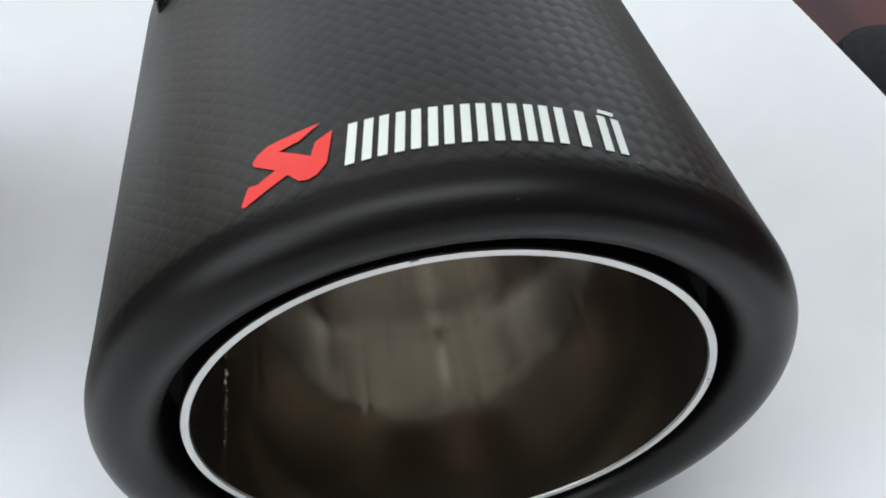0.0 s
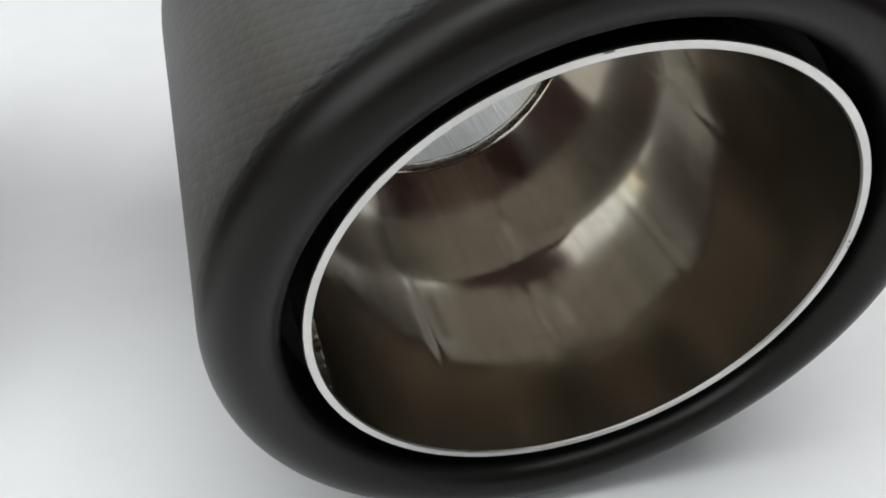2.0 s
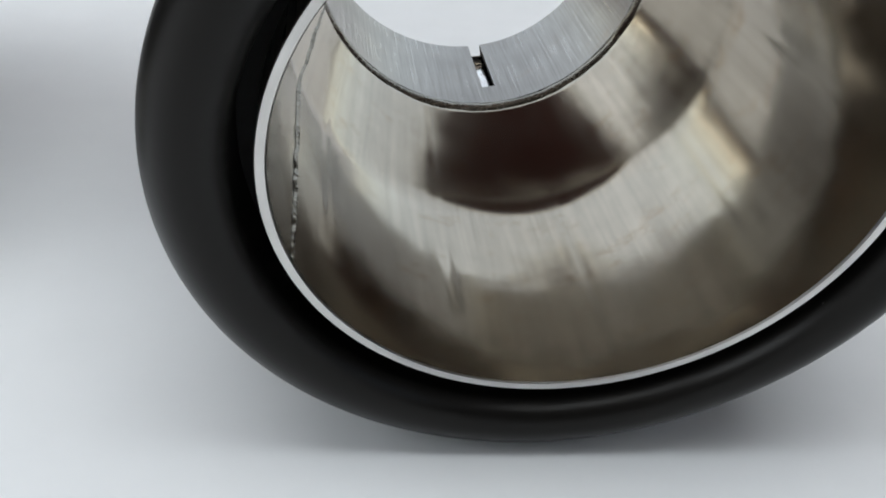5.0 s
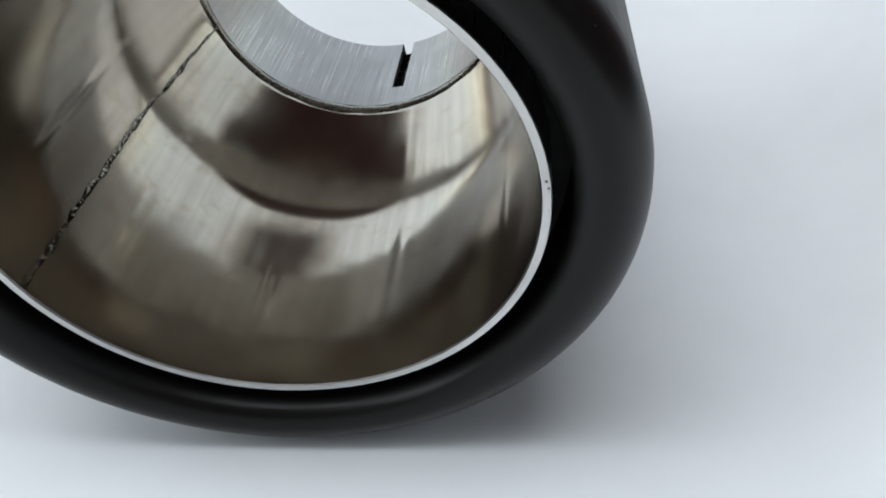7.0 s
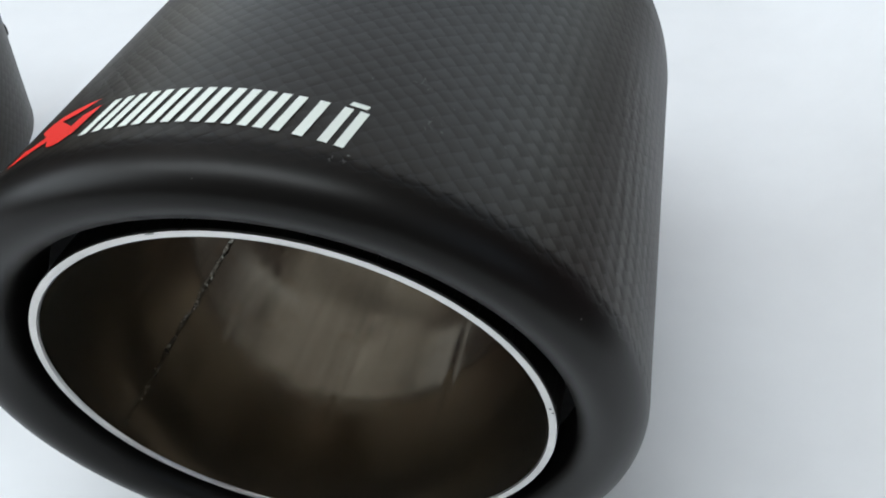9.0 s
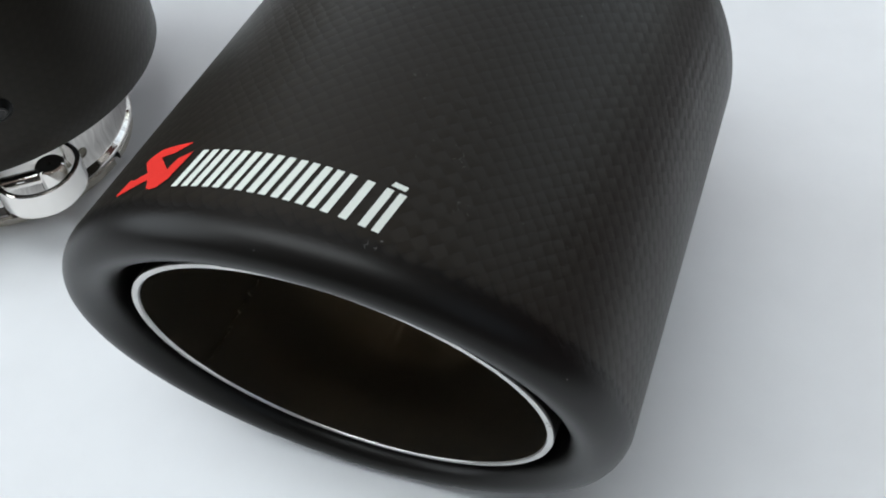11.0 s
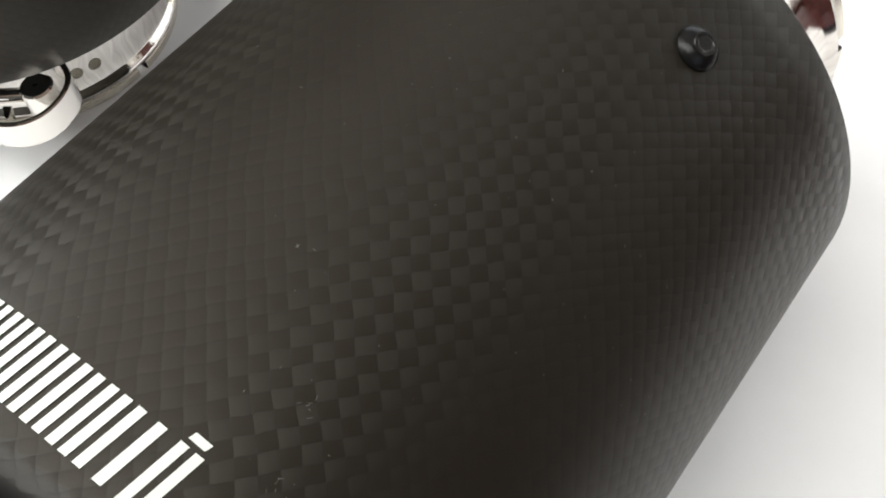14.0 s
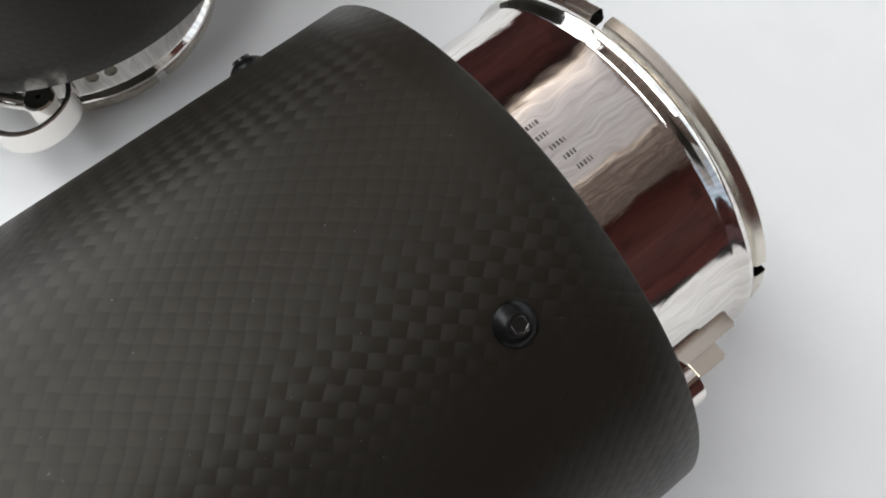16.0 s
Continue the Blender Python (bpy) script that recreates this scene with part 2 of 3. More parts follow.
# ---------------------------------------------------------------- mesh helpers
def part(name, bm, material, parent, label=""):
    """Links a bmesh as one mesh object under a thing or a part."""
    me = bpy.data.meshes.new(name)
    for face in bm.faces:
        face.smooth = True
    bm.normal_update()
    bm.to_mesh(me)
    bm.free()
    me.materials.append(material)
    me.set_sharp_from_angle(angle=radians(38))
    ob = new(name, me)
    ob.parent = parent
    if label:
        ob["label"] = label
    return ob


SLANT_X, SLANT_Z = 0.023, -0.252


def lathe(rows, n=144, gaps=None, wobble=None, lean=SLANT_X):
    """Turns rows of (radius, y, slant) round the y axis. slant: how far the row follows the oblique mouth.
    gaps: a test of (degrees, y) for faces to leave out. wobble: an extra radius from (degrees, y)."""
    bm = bmesh.new()
    uv = bm.loops.layers.uv.new("UVMap")
    grid = []
    for r, y, s in rows:
        line = []
        for k in range(n):
            th = 2 * math.pi * k / n + math.pi
            rr = r + (wobble(math.degrees(th) - 180, y) if wobble else 0.0)
            x, z = rr * math.sin(th), rr * math.cos(th)
            line.append(bm.verts.new((x, y + s * (lean * x + SLANT_Z * z), z)))
        grid.append(line)
    arc = 0.0
    for i in range(len(rows) - 1):
        (r0, y0, s0), (r1, y1, s1) = rows[i], rows[i + 1]
        step = math.hypot(r1 - r0, y1 - y0)
        for k in range(n):
            mid = 360 * (k + 0.5) / n - 180
            if gaps and gaps((mid + 180) % 360 - 180 + 0.0, (y0 + y1) / 2):
                continue
            j = (k + 1) % n
            face = bm.faces.new((grid[i][k], grid[i][j], grid[i + 1][j], grid[i + 1][k]))
            for loop, (kk, a) in zip(face.loops, ((k, arc), (k + 1, arc), (k + 1, arc + step), (k, arc + step))):
                loop[uv].uv = (2 * math.pi * kk / n * 0.0505, a)
        arc += step
    bmesh.ops.recalc_face_normals(bm, faces=bm.faces)
    return bm


def box(bm, centre, size, turn=None, bevel=0.0):
    m = Matrix.Translation(centre) @ (turn.to_4x4() if turn else Matrix()) @ Matrix.Diagonal((*size, 1))
    made = bmesh.ops.create_cube(bm, size=1, matrix=m)
    if bevel:
        edges = {e for v in made["verts"] for e in v.link_edges}
        bmesh.ops.bevel(bm, geom=list(edges), offset=bevel, segments=2, affect="EDGES", clamp_overlap=True)
    return bm


def slab(name, centre, size, material, bevel=0.0):
    ob = part(name, box(bmesh.new(), centre, size, None, bevel), material, None)
    return ob


# ---------------------------------------------------------------- setting
FLOOR_Z = -0.75
tagged(slab("floor", (0.1, 0.08, FLOOR_Z - 0.05), (3.6, 3.56, 0.1), RED_WOOD), "dark red-brown varnished wooden floor", "floor", "", "structure")
ceiling_bm = bmesh.new()
# the northern opening only makes room for the added fill lamp
for x0, x1, y0, y1 in ((-1.70, -1.35, -1.70, 1.86), (0.65, 1.90, -1.70, 1.86), (-1.35, 0.65, -1.70, -0.75), (-1.35, 0.65, -0.15, 0.44), (-1.35, 0.65, 1.36, 1.86)):
    box(ceiling_bm, ((x0 + x1) / 2, (y0 + y1) / 2, 1.80), (x1 - x0, y1 - y0, 0.1))
tagged(part("ceiling", ceiling_bm, BROWN_WOOD, None), "pale brown wooden ceiling with openings for a skylight and an added fill lamp", "ceiling", "", "structure")


def wall_with_windows(name, axis, at, span, holes, label, material):
    """A wall with rectangular openings through it, in order along it. axis 0: the wall stands across x."""
    bm = bmesh.new()

    def block(b0, b1, c0, c1):
        mid, size = (b0 + b1) / 2, b1 - b0
        centre = (at, mid, (c0 + c1) / 2) if axis == 0 else (mid, at, (c0 + c1) / 2)
        box(bm, centre, (0.12, size, c1 - c0) if axis == 0 else (size, 0.12, c1 - c0))

    start = span[0]
    for h0, h1, z0, z1 in holes:
        block(start, h0, FLOOR_Z, 1.75)
        block(h0, h1, FLOOR_Z, z0)
        block(h0, h1, z1, 1.75)
        start = h1
    block(start, span[1], FLOOR_Z, 1.75)
    return tagged(part(name, bm, material, None), label, "wall", "", "structure")


wall_with_windows("wall_west", 0, -1.64, (-1.70, 1.86), [(-1.25, 0.25, 0.40, 1.60)], "dark red wood-panelled wall with a window opening", RED_WOOD)
# the east opening is made for the added fill lamp
wall_with_windows("wall_east", 0, 1.84, (-1.70, 1.86), [(-1.40, 0.00, 0.40, 1.60)], "dark red wood-panelled wall with a window opening", RED_WOOD)
tagged(slab("wall_south", (0.1, -1.64, 0.5), (3.36, 0.12, 2.5), DARK_WOOD), "dark brown wood-panelled wall", "wall", "", "structure")
wall_with_windows("wall_north", 1, 1.80, (-1.58, 1.78), [(-1.50, 1.70, 0.05, 1.20)], "dark red wood-panelled wall with a window opening", RED_WOOD)

table = new("table")
tagged(table, "dark red-brown wooden table under a white sheet", "table")
part("tabletop", box(bmesh.new(), (0.0, 0.2, -0.0162), (1.7, 1.5, 0.030), None, 0.003), RED_WOOD, table, "varnished dark red top")
for lx in (-0.78, 0.78):
    for ly in (-0.48, 0.88):
        part("leg", box(bmesh.new(), (lx, ly, (FLOOR_Z - 0.033) / 2), (0.06, 0.06, -FLOOR_Z - 0.033), None, 0.003), RED_WOOD, table)


def paper_sheet():
    """A large white sheet, flat under the tips and curling up along its free edge."""
    bm = bmesh.new()
    xs = [-0.62, -0.45, -0.3, -0.2] + [-0.12 + 0.01 * k for k in range(20)] + [0.075 + 0.0046 * k for k in range(13)]
    ys = [-0.40 + 0.035 * k for k in range(34)]
    sides = []
    for thick in (0.0, 0.0006):
        rows = []
        for x in xs:
            rows.append([])
            for y in ys:
                u = max(0.0, (x - 0.074) / 0.056)
                z = 0.031 * u * u * (1.0 + 0.10 * math.sin(y * 9.0))
                askew = 0.045 * (0.236 - y) * max(0.0, (x - 0.03) / 0.1)
                rows[-1].append(bm.verts.new((x - 0.004 * u * u + askew, y, z - thick)))
        sides.append(rows)
    nx, ny = len(xs), len(ys)
    for i in range(nx - 1):
        for j in range(ny - 1):
            for rows, order in ((sides[0], 1), (sides[1], -1)):
                bm.faces.new((rows[i][j], rows[i + 1][j], rows[i + 1][j + 1], rows[i][j + 1])[::order])
    rim = [(i, 0) for i in range(nx)] + [(nx - 1, j) for j in range(1, ny)] + [(i, ny - 1) for i in range(nx - 2, -1, -1)] + [(0, j) for j in range(ny - 2, 0, -1)]
    for (i, j), (k, l) in zip(rim, rim[1:] + rim[:1]):
        bm.faces.new((sides[1][i][j], sides[1][k][l], sides[0][k][l], sides[0][i][j]))
    return bm


tagged(part("paper_sheet", paper_sheet(), PAPER, None), "large white sheet with a curled edge on the table", "paper")


def soft_pouch(centre, sx, sy, high):
    """A flat pouch with rounded corners and soft bulging edges."""
    bm = bmesh.new()
    n, rings = 64, []
    for inset, z in ((0.010, 0.0), (0.002, 0.003), (0.0, 0.35 * high), (0.003, 0.75 * high), (0.012, 0.95 * high), (0.030, high)):
        ring = []
        for k in range(n):
            c, s = math.cos(2 * math.pi * k / n), math.sin(2 * math.pi * k / n)
            x = math.copysign(abs(c) ** 0.35, c) * (sx / 2 - inset)
            y = math.copysign(abs(s) ** 0.35, s) * (sy / 2 - inset)
            ring.append(bm.verts.new((centre[0] + x, centre[1] + y, z + 0.0008 * noise.noise(Vector((x * 40, y * 40, z * 90))) * (z > 0))))
        rings.append(ring)
    for a, b in zip(rings, rings[1:]):
        for k in range(n):
            bm.faces.new((a[k], a[(k + 1) % n], b[(k + 1) % n], b[k]))
    bm.faces.new(rings[-1])
    bm.faces.new(rings[0])
    bmesh.ops.recalc_face_normals(bm, faces=bm.faces)
    return bm


pouch = tagged(part("pouch", soft_pouch((0.228, 0.104), 0.150, 0.200, 0.016), DARK_CASE, None), "soft flat black pouch lying on the dark table", "pouch")
pouch.location.z = -0.0012

# ---------------------------------------------------------------- exhaust tip
R_OUT = 0.0505
TAPER = -0.0088
LENGTH = 0.0967
R_REAR = R_OUT + TAPER * LENGTH
PIPE_END = 0.1272


def on_sleeve(deg, y, lift=0.0):
    r = R_OUT + TAPER * y + lift
    return Vector((r * math.sin(radians(deg)), y, r * math.cos(radians(deg))))


def patch(corners, lift=0.00004, nx=4, ny=2):
    """A thin printed quadrilateral that follows the sleeve; corners (degrees, y) round it."""
    bm = bmesh.new()
    (a, b, c, d) = corners
    rows = []
    for i in range(nx + 1):
        u = i / nx
        rows.append([])
        for j in range(ny + 1):
            v = j / ny
            deg = (a[0] * (1 - u) + b[0] * u) * (1 - v) + (d[0] * (1 - u) + c[0] * u) * v
            y = (a[1] * (1 - u) + b[1] * u) * (1 - v) + (d[1] * (1 - u) + c[1] * u) * v
            rows[-1].append(bm.verts.new(on_sleeve(deg, y, lift)))
    faces = [bm.faces.new((rows[i][j], rows[i + 1][j], rows[i + 1][j + 1], rows[i][j + 1])) for i in range(nx) for j in range(ny)]
    bmesh.ops.recalc_face_normals(bm, faces=bm.faces)
    if faces[0].normal.dot(on_sleeve(a[0], a[1]) * Vector((1, 0, 1))) < 0:
        bmesh.ops.reverse_faces(bm, faces=bm.faces)
    return bm


def emblem_mesh():
    """The red emblem as a plain angular shape, printed on the sleeve."""
    out = [(-22.0, 4.0), (-29.6, 3.7), (-31.2, 2.9), (-32.0, 1.7), (-31.7, 0.9), (-28.6, -1.9), (-31.2, -3.0), (-32.6, -2.6), (-33.6, -5.6), (-33.2, -6.1),
           (-31.6, -5.6), (-26.9, -3.8), (-25.4, -5.9), (-24.2, -6.3), (-23.0, -6.0), (-21.6, -4.4), (-20.4, 1.7), (-22.9, 0.4), (-23.6, -2.0), (-28.0, 1.5), (-25.0, 1.9)]
    bm = bmesh.new()
    verts = [bm.verts.new((d, y, 0)) for d, y in out]
    bm.faces.new(verts)
    bm.normal_update()
    bmesh.ops.triangulate(bm, faces=bm.faces)
    bmesh.ops.subdivide_edges(bm, edges=bm.edges, cuts=3, use_grid_fill=True)
    for v in bm.verts:
        v.co = on_sleeve(v.co.x, v.co.y / 1000, 0.00004)
    for face in bm.faces:
        face.normal_update()
        if face.normal.dot(face.calc_center_median() * Vector((1, 0, 1))) < 0:
            face.normal_flip()
    return bm


def screw_frame(deg, y, lift=0.0):
    """A frame at the sleeve's surface whose z axis points outwards."""
    n = Vector((math.sin(radians(deg)), 0, math.cos(radians(deg))))
    ax = Vector((0, 1, 0))
    t = ax.cross(n)
    m = Matrix((t, ax, n)).transposed().to_4x4()
    return Matrix.Translation(on_sleeve(deg, y, lift)) @ m


def revolve_z(rows, n, m):
    bm = bmesh.new()
    grid = [[bm.verts.new(m @ Vector((r * math.cos(2 * math.pi * k / n), r * math.sin(2 * math.pi * k / n), z))) for k in range(n)] for r, z in rows]
    for a, b in zip(grid, grid[1:]):
        for k in range(n):
            bm.faces.new((a[k], a[(k + 1) % n], b[(k + 1) % n], b[k]))
    bm.faces.new(grid[-1])
    bmesh.ops.recalc_face_normals(bm, faces=bm.faces)
    return bm


def liner_radius(y):
    """Bore of the steel liner: a straight front, then a cone down to the inlet pipe."""
    if y < 0.055:
        return 0.0368
    if y < 0.061:
        return 0.0368 - 11.7 * (y - 0.055) ** 2
    return 0.03638 - 0.1404 * (min(y, 0.0908) - 0.061)


def liner_wobble(deg, y):
    """Marks of the forming tool: ten straight creases along the bore, uneven in depth, and slight waviness."""
    crease = 0.0
    for k in range(10):
        d = (deg - (13 + 36 * k + 2 * math.sin(k * 2.3)) + 180) % 360 - 180
        if abs(d) < 6:
            depth = 0.65 + 0.6 * noise.noise(Vector((k * 3.7, y * 70, 0.5)))
            crease += (math.exp(-((d / 0.9) ** 2)) - 0.35 * math.exp(-(((d - 2.0) / 1.8) ** 2))) * max(0.0, depth)
    along = 1 / (1 + math.exp(-(y - 0.024) / 0.003)) * (1.0 if y < 0.062 else 0.45)
    c, s = math.cos(radians(deg)), math.sin(radians(deg))
    wave = noise.noise(Vector((c * 2.2, s * 2.2, y * 60))) + 0.35 * noise.noise(Vector((c * 7.0, s * 7.0, y * 130)))
    return -0.00008 * crease * along + 0.00006 * wave


def weld_seam():
    """The liner's lengthwise weld: an uneven bead along the bore."""
    bm = bmesh.new()
    rows, steps = [], 300
    for i in range(steps + 1):
        y = -0.0005 + 0.0940 * i / steps
        r0 = liner_radius(max(y, 0.0))
        mid = -115.0 + 0.8 * noise.noise(Vector((y * 160, 3.1, 0)))
        line = []
        for j in range(7):
            f = (j - 3) / 3
            wide = 0.95 * (0.75 + 0.5 * noise.noise(Vector((y * 420, 7.7, 0))))
            lump = 0.00030 * (0.5 + 0.9 * noise.noise(Vector((y * 900, j * 0.8, 1.3))) + 0.5 * noise.noise(Vector((y * 2600, j * 1.3, 4.3)))) * (1 - f * f)
            rr = r0 - max(lump, 0.00004 * (1 - f * f)) + 0.00012 * abs(f) - 0.00018
            th = radians(mid + f * wide)
            x, z = rr * math.sin(th), rr * math.cos(th)
            s = max(0.0, 1 - y / 0.04)
            line.append(bm.verts.new((x, y + 0.0008 + s * (SLANT_X * x + SLANT_Z * z), z)))
        rows.append(line)
    for a, b in zip(rows, rows[1:]):
        for j in range(6):
            bm.faces.new((a[j], a[j + 1], b[j + 1], b[j]))
    bmesh.ops.recalc_face_normals(bm, faces=bm.faces)
    return bm


def loop_mesh(centre, across, out, wide, high, y0, y1, thick):
    """A strap bent into an oval loop, its opening facing along the tip's axis."""
    bm = bmesh.new()
    n, rings = 40, []
    for k in range(n):
        a = 2 * math.pi * k / n
        pinch = 1.0 - 0.16 * math.cos(a) ** 2 * (1 - math.sin(a))
        ring = []
        for w, h, y in ((wide, high, y0), (wide, high, y1), (wide - thick, high - thick, y1), (wide - thick, high - thick, y0)):
            ring.append(bm.verts.new(centre + across * (w * math.cos(a)) + out * (h * math.sin(a) * pinch) + Vector((0, y, 0))))
        rings.append(ring)
    for a, b in zip(rings, rings[1:] + rings[:1]):
        for j in range(4):
            bm.faces.new((a[j], a[(j + 1) % 4], b[(j + 1) % 4], b[j]))
    bmesh.ops.recalc_face_normals(bm, faces=bm.faces)
    rims = [e for e in bm.edges if abs(e.calc_face_angle(0.0)) > 1.2]
    bmesh.ops.bevel(bm, geom=rims, offset=0.0003, segments=2, affect="EDGES", clamp_overlap=True)
    return bm


def exhaust_tip(label, bolt_deg, loop_r, loop_wide, loop_high, spots=()):
    """One tip, mouth towards -y, its axis through the origin; the clamp is turned to bolt_deg."""
    tip = new("exhaust_tip")
    tagged(tip, label, "exhaust tip", "exhaust tips")

    # carbon sleeve with its rolled mouth
    rows = []
    for k in range(9):
        rows.append((0.0407, 0.0130 - 0.0115 * k / 8, 1.0))
    for k in range(1, 9):
        a = math.pi / 2 * (1 - k / 8)
        rows.append((0.0452 - 0.0045 * math.sin(a), -0.0033 + 0.0045 * (1 - math.cos(a)), 1.0))
    for k in range(1, 13):
        a = math.pi / 2 * k / 12
        rows.append((0.0452 + 0.0053 * math.sin(a), 0.0042 - 0.0075 * math.cos(a), 1.0))
    for k in range(1, 15):
        u = k / 14
        y = 0.0042 + (LENGTH - 0.0006 - 0.0042) * u
        rows.append((R_OUT + TAPER * y, y, 1.0 - u))
    rows += [(R_REAR - 0.0003, LENGTH - 0.0001, 0), (R_REAR - 0.0007, LENGTH, 0), (R_REAR - 0.0020, LENGTH, 0), (R_REAR - 0.0022, LENGTH - 0.0004, 0), (R_REAR - 0.0022, LENGTH - 0.006, 0)]
    part("sleeve", lathe(rows, 192, None, None, 0.040), CARBON, tip, "matt black woven carbon-fibre sleeve with a rolled mouth")
    # a black ring closes the gap and gives its deep shade
    part("gap_shade_ring", lathe([(0.0372, 0.0115, 1), (0.0418, 0.0115, 1)], 96, None, None, 0.034), MATT_BLACK, tip, "black ring in place of the shaded gap behind the rolled mouth")
    part("rear_plate", lathe([(0.0325, LENGTH - 0.005, 0), (R_REAR - 0.0021, LENGTH - 0.005, 0)], 96), MATT_BLACK, tip)

    # steel liner, its bright rim, the inlet pipe
    rows = [(0.0382, 0.016, 1), (0.0382, 0.0004, 1)]
    part("outer_liner", lathe(rows, 144), PIPE_IN, tip)
    part("rim", lathe([(0.0382, 0.0005, 1), (0.03805, 0.0, 1), (0.0370, 0.0, 1), (0.03685, 0.0004, 1)], 192), RIM, tip, "bright polished steel rim")
    rows = []
    for k in range(161):
        y = 0.0004 + 0.0916 * k / 160
        rows.append((liner_radius(y), y, max(0.0, 1 - y / 0.04)))
    part("liner", lathe(rows, 360, None, liner_wobble), LINER, tip, "brushed steel inner liner with polish stains")
    part("weld_seam", weld_seam(), WELD, tip, "rough lengthwise weld seam")

    def bead(deg, y):
        return 0.00025 * noise.noise(Vector((math.cos(radians(deg)) * 9, math.sin(radians(deg)) * 9, y * 300)))

    part("weld_ring", lathe([(0.0324, 0.0908, 0), (0.0320, 0.0916, 0), (0.0317, 0.0924, 0), (0.0316, 0.0932, 0), (0.0318, 0.0940, 0)], 180, None, bead), WELD, tip, "ring weld at the inlet")

    def slots(deg, y):
        return y > 0.1022 and abs((deg + 12 + 45) % 90 - 45) < 2.4

    rows = [(0.0317, 0.0940, 0), (0.0317, 0.0985, 0), (0.0317, 0.1022, 0), (0.0317, 0.110, 0), (0.0317, 0.118, 0), (0.0317, PIPE_END - 0.0005, 0), (0.0321, PIPE_END, 0), (0.0341, PIPE_END, 0),
            (0.0345, PIPE_END - 0.0005, 0), (0.0343, PIPE_END - 0.0022, 0), (0.0331, PIPE_END - 0.0030, 0), (0.0329, 0.118, 0), (0.0329, 0.110, 0), (0.0329, 0.1022, 0), (0.0329, 0.090, 0)]
    part("inlet_pipe", lathe(rows[:7], 150, slots), PIPE_IN, tip, "slotted steel inlet pipe")
    part("pipe_end", lathe(rows[6:], 150, slots), NICKEL, tip, "polished beaded pipe end")

    # clamp band round the inlet
    def split(deg, y):
        return abs(deg - bolt_deg) < 2.0

    b0, b1 = LENGTH + 0.0012, PIPE_END - 0.0036
    rows = [(0.0330, b0, 0), (0.0348, b0 + 0.0001, 0), (0.0352, b0 + 0.0006, 0), (0.0350, b0 + 0.0012, 0), (0.0345, b0 + 0.0018, 0), (0.0343, b0 + 0.0024, 0)]
    rows += [(0.0343, b0 + 0.0024 + (b1 - b0 - 0.0062) * k / 6, 0) for k in range(1, 7)]
    rows += [(0.0345, b1 - 0.0032, 0), (0.0352, b1 - 0.0026, 0), (0.0356, b1 - 0.0016, 0), (0.0353, b1 - 0.0006, 0), (0.0346, b1 - 0.0001, 0), (0.0331, b1, 0)]
    band = part("clamp_band", lathe(rows, 180, split), CHROME, tip, "mirror-polished clamp band")
    mid = (b0 + b1) / 2
    n = Vector((math.sin(radians(bolt_deg)), 0, math.cos(radians(bolt_deg))))
    t = Vector((0, 1, 0)).cross(n)
    gap = 0.0022
    at = Matrix.Translation(n * loop_r + Vector((0, b0 + 0.0058, 0)))
    for side in (-1, 1):
        # the band's end, bent outwards into a loop that holds a barrel
        shift = t * (side * (loop_wide + gap))
        part("clamp_loop", loop_mesh(n * loop_r + shift, t, n, loop_wide, loop_high, b0 + 0.0020, b0 + 0.0095, 0.0013), CHROME, band, "chromed strap loop of the clamp")
        lie = at @ Matrix.Translation(shift + t * (side * loop_wide * 0.30)) @ Matrix((n, t, Vector((0, 1, 0)))).transposed().to_4x4()
        half = 0.0034
        part("barrel", revolve_z([(0.0006, -half), (0.30 * loop_wide, -half), (0.34 * loop_wide, 0.0004 - half), (0.34 * loop_wide, half - 0.0004), (0.30 * loop_wide, half)], 24, lie), CHROME, band, "round chromed barrel nut")
    frame_z = Matrix((Vector((0, 1, 0)), n, t)).transposed().to_4x4()
    e = gap + 2 * loop_wide
    part("bolt", revolve_z([(0.0006, -e * 0.75), (0.0018, -e * 0.74), (0.0020, -e * 0.73), (0.0020, e + 0.0040), (0.0014, e + 0.0046)], 20, at @ frame_z), CHROME, band, "chrome clamp bolt")
    part("nut", revolve_z([(0.0020, e), (0.0033, e + 0.0001), (0.0036, e + 0.0005), (0.0036, e + 0.0028), (0.0033, e + 0.0032), (0.0020, e + 0.0032)], 6, at @ frame_z), CHROME, band, "hexagonal clamp nut")

    # the overlapping tongue of the band and the square nut behind it
    for name, deg, r, sizes, label in (("band_tongue", bolt_deg - 12.0, 0.0352, (0.0012, 0.0150, 0.0026), "bent tongue at the band's end"), ("square_nut", bolt_deg - 5.0, 0.0366, (0.0056, 0.0066, 0.0056), "square chromed nut")):
        if loop_wide > 0.006:
            break
        out = Vector((math.sin(radians(deg)), 0, math.cos(radians(deg))))
        turn = Matrix((Vector((0, 1, 0)).cross(out), Vector((0, 1, 0)), out)).transposed()
        part(name, box(bmesh.new(), out * r + Vector((0, mid + 0.0016, 0)), sizes, turn, 0.0004), NICKEL, band, label)

    # round spot-weld marks where the loops are joined to the band
    for turn in spots:
        for dy in (-0.0045, 0.0040):
            deg = radians(bolt_deg + turn + 40 * dy)
            out = Vector((math.sin(deg), 0, math.cos(deg)))
            spot = Matrix.Translation(out * 0.03432 + Vector((0, mid + dy, 0))) @ Matrix((Vector((0, 1, 0)).cross(out), Vector((0, 1, 0)), out)).transposed().to_4x4()
            part("spot_weld", revolve_z([(0.0017, -0.0001), (0.0016, 0.0001), (0.0012, 0.0001), (0.0011, -0.00002)], 20, spot), WELD, band)

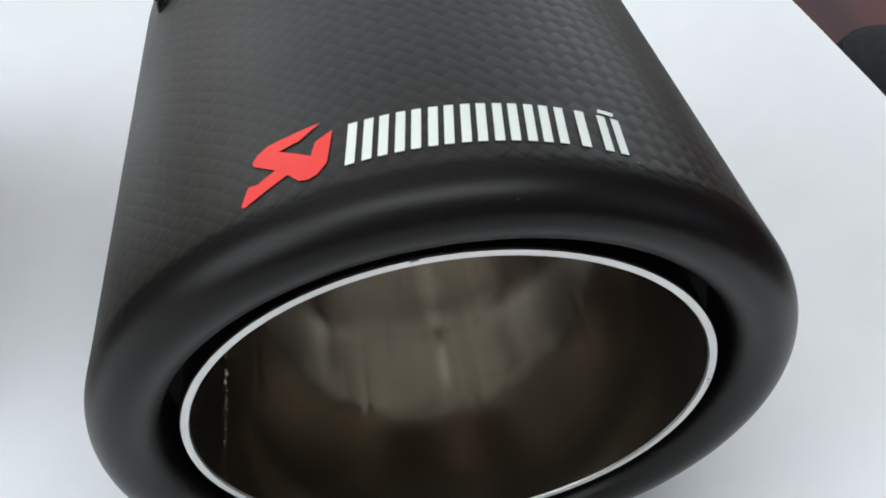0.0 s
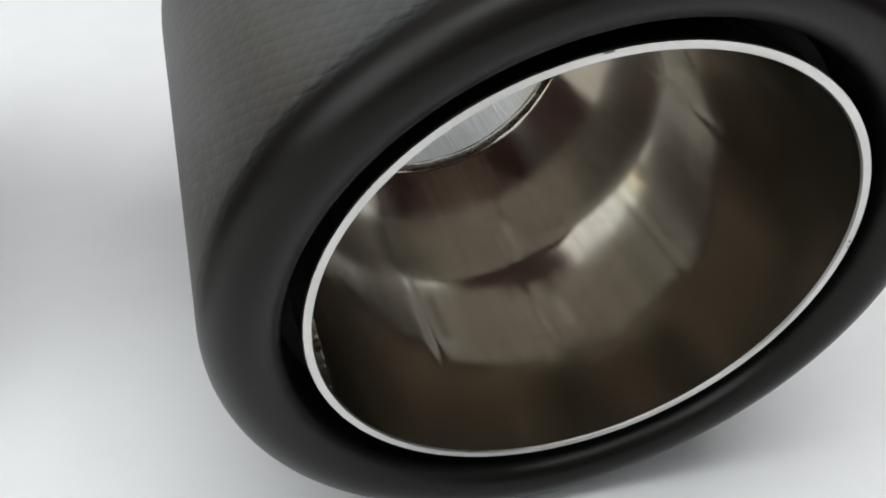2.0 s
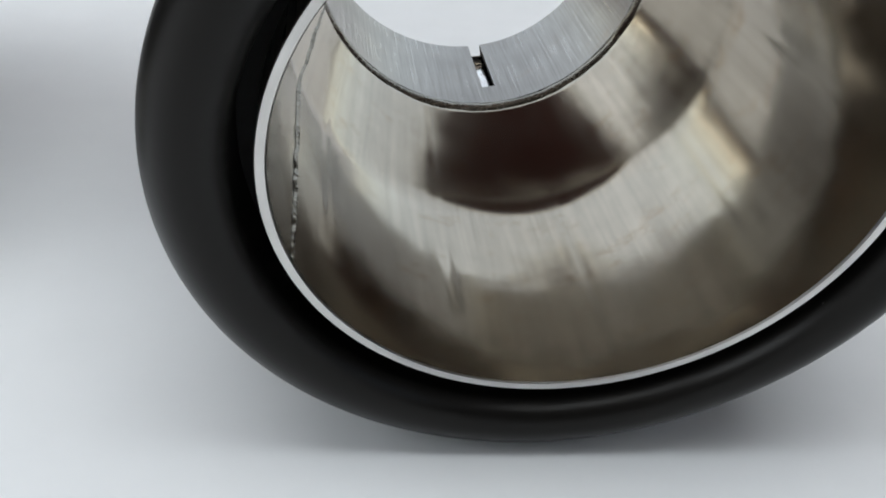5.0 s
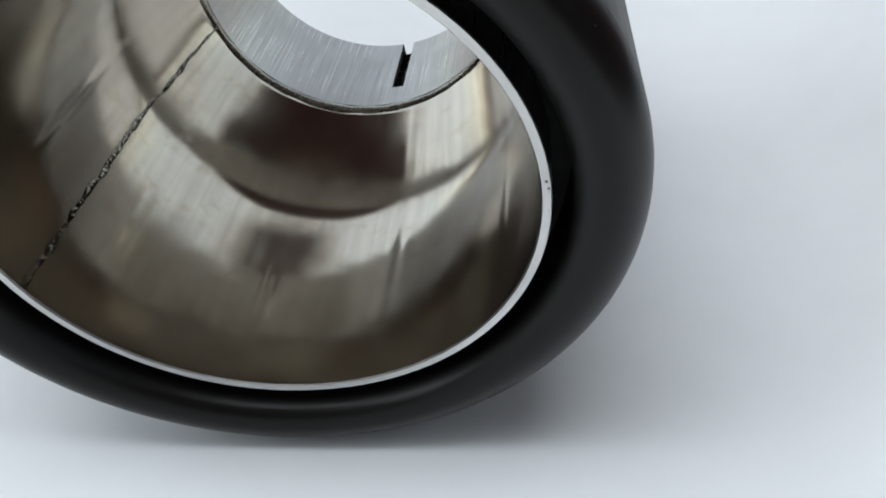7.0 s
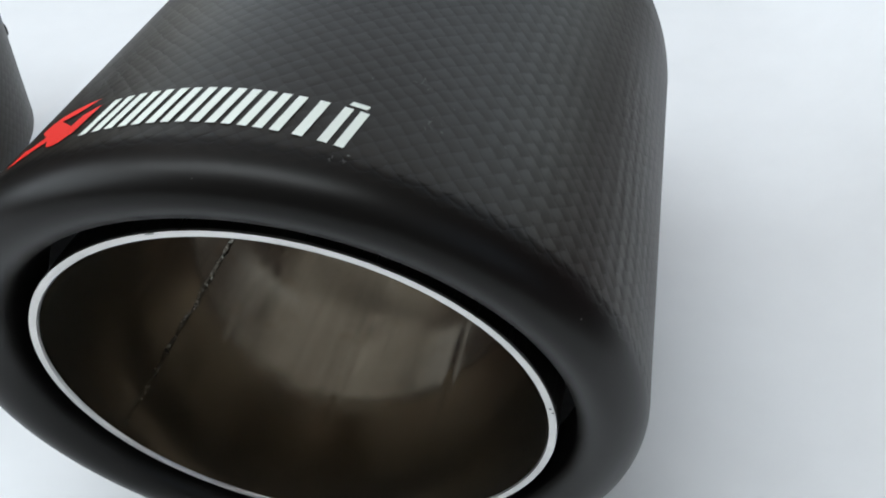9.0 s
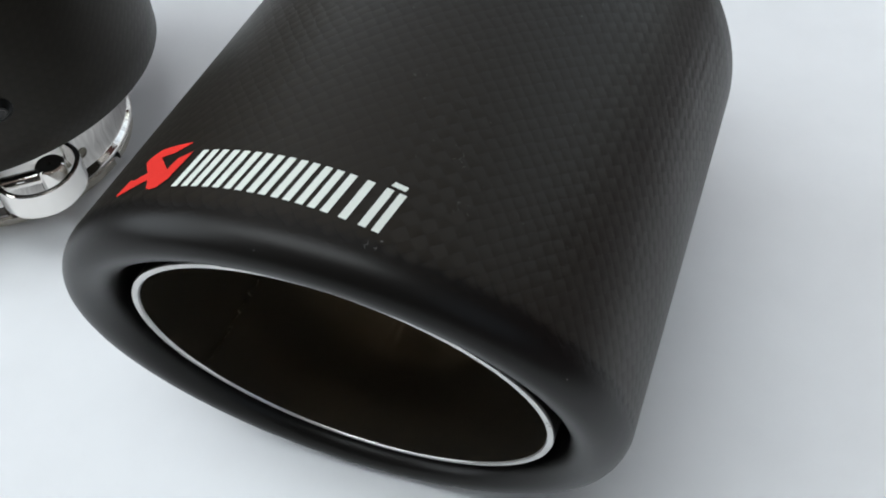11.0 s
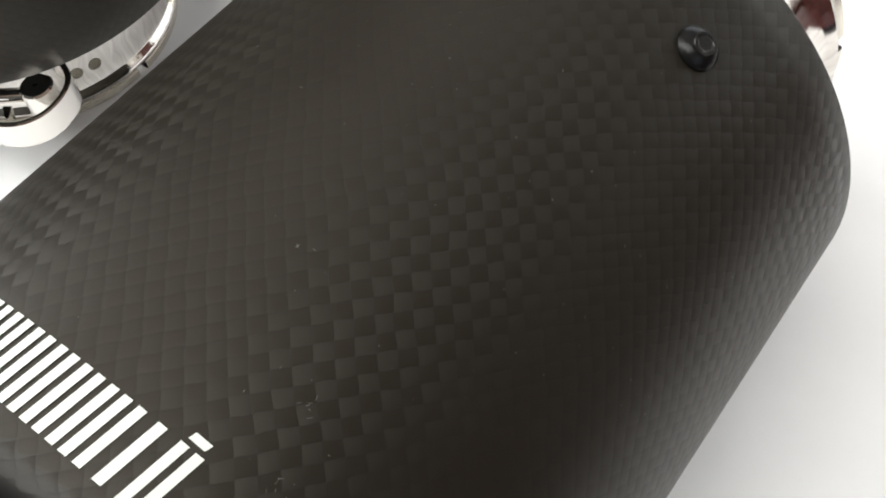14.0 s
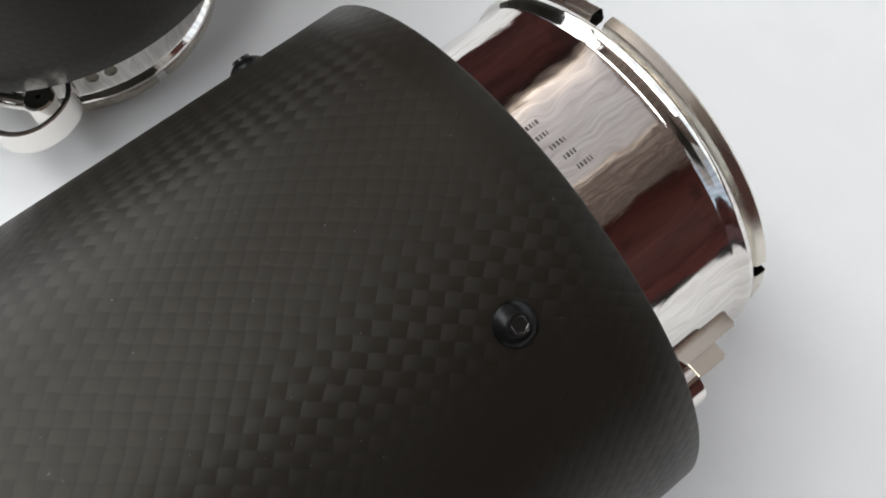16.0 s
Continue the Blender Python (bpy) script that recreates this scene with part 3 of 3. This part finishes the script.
    # small unreadable etched lines on the band
    etch = random.Random(5)
    for k in range(5):
        deg, y = 1.5 + 3.9 * k, 0.1022 + 0.0007 * k
        bm = bmesh.new()
        for i in range(5 - (k % 2)):
            wide = etch.uniform(0.00016, 0.00042)
            for d0, d1 in ((0.0, 0.5), (0.6, 1.3)) if etch.random() < 0.6 else ((0.0, 1.3),):
                c = [(deg + d0, y), (deg + d1, y), (deg + d1, y + wide), (deg + d0, y + wide)]
                bm.faces.new([bm.verts.new((0.03436 * math.sin(radians(d)), yy, 0.03436 * math.cos(radians(d)))) for d, yy in c])
            y += wide + 0.00032
        part("etched_line", bm, ETCH, band)

    # button-head screws
    for deg in (32.0, -58.0, 122.0, -148.0):
        at = screw_frame(deg, 0.0794, -0.0002)
        head = revolve_z([(0.0031, 0.0), (0.0031, 0.0004), (0.0030, 0.0006), (0.0024, 0.0011), (0.0018, 0.0015), (0.0015, 0.0016)], 36, at)
        screw = part("screw", head, BLACK_STEEL, tip, "black button-head screw")
        part("socket_collar", revolve_z([(0.00165, 0.0013), (0.00165, 0.0018), (0.00155, 0.0020), (0.00130, 0.0020), (0.00120, 0.0019)], 30, at), COLLAR, screw)
        part("hex_socket", revolve_z([(0.00122, 0.00196), (0.00112, 0.00192), (0.00104, 0.00166)], 6, at), SOCKET, screw, "grey hexagonal socket")

    # printed mark: a red shape and plain pale bars
    part("emblem", emblem_mesh(), RED_PRINT, tip, "red angular printed emblem")
    lean = 1.15
    for k in range(9):
        left = -19.4 + 4.18 * k
        for q, wide in (((0.0, 1.25), (2.15, 1.25)) if k != 7 else ((0.9, 1.35),)):
            a = left + q
            bm = patch([(a, -0.0061), (a + wide, -0.0061), (a + wide + lean, 0.0018), (a + lean, 0.0018)], 0.00004, 2, 4)
            part("printed_bar", bm, WHITE_PRINT, tip)
    part("printed_bar", patch([(15.6, 0.0024), (18.0, 0.0024), (18.3, 0.0033), (15.9, 0.0033)], 0.00004, 3, 2), WHITE_PRINT, tip)
    # wear: dust and lint on the sleeve, small knocks on the lip and the rim
    bm = bmesh.new()
    rng = random.Random(11)

    def fleck(deg, y, length, width, turn):
        c, s = math.cos(turn), math.sin(turn)
        quad = []
        for a, w in ((-1, -1), (1, -1), (1, 1), (-1, 1)):
            du, dv = a * length / 2 * c - w * width / 2 * s, a * length / 2 * s + w * width / 2 * c
            quad.append(bm.verts.new(on_sleeve(deg + math.degrees(du / R_OUT), y + dv, 0.00008)))
        bm.faces.new(quad)

    for k in range(170):
        fleck(rng.uniform(-75, 75), rng.uniform(0.004, 0.094), rng.uniform(0.00006, 0.00030), rng.uniform(0.00005, 0.00009), rng.uniform(0, 3.14))
    for deg, y, n in ((23.5, 0.0122, 6), (17.6, -0.0080, 5), (9.5, 0.0247, 2), (11.4, 0.0255, 1), (51.1, 0.0533, 2), (-37.6, 0.0355, 2), (27.0, 0.0040, 5)):
        for k in range(n):
            fleck(deg + rng.uniform(-1.3, 1.3) * (n > 2), y + rng.uniform(-0.0013, 0.0013) * (n > 2), rng.uniform(0.0003, 0.0007), 0.00005, rng.uniform(0, 3.14))
    tagged(part("dust", bm, DUST, tip, "pale lint and dust specks"), "", "", "", "stuff")
    bm = bmesh.new()
    fleck(37.2, 0.0243, 0.0005, 0.00025, 0.6)
    part("scratch", bm, MATT_BLACK, tip)
    for deg, r, y, wide, deep in ((43.3, 0.0436, -0.00345, 0.0006, 0.0002), (-13.8, 0.0379, -0.00006, 0.0012, 0.00014), (82.8, 0.0376, -0.00006, 0.0004, 0.0003), (84.5, 0.0378, -0.00006, 0.0003, 0.0003)):
        bm = bmesh.new()
        quad = []
        for a, w in ((-1, -1), (1, -1), (1, 1), (-1, 1)):
            th = radians(deg) + a * wide / 2 / r
            rr = r + w * deep / 2
            x, z = rr * math.sin(th), rr * math.cos(th)
            quad.append(bm.verts.new((x, y + (0.04 if r > 0.04 else SLANT_X) * x + SLANT_Z * z, z)))
        bm.faces.new(quad)
        part("knock", bm, MATT_BLACK, tip)
    return tip


tip = exhaust_tip("carbon-fibre exhaust tip lying on the white sheet", 107.0, 0.0375, 0.0046, 0.0044)
tip.matrix_basis = pose(0, 0, R_OUT)
upright = exhaust_tip("second carbon-fibre exhaust tip standing on its inlet", 136.0, 0.0455, 0.0110, 0.0115, (-31.0, -39.0))
upright.matrix_basis = pose(-0.1475, 0.0762, PIPE_END, -90, 0, 0) @ pose(0, 0, 0, 0, 6, 0)
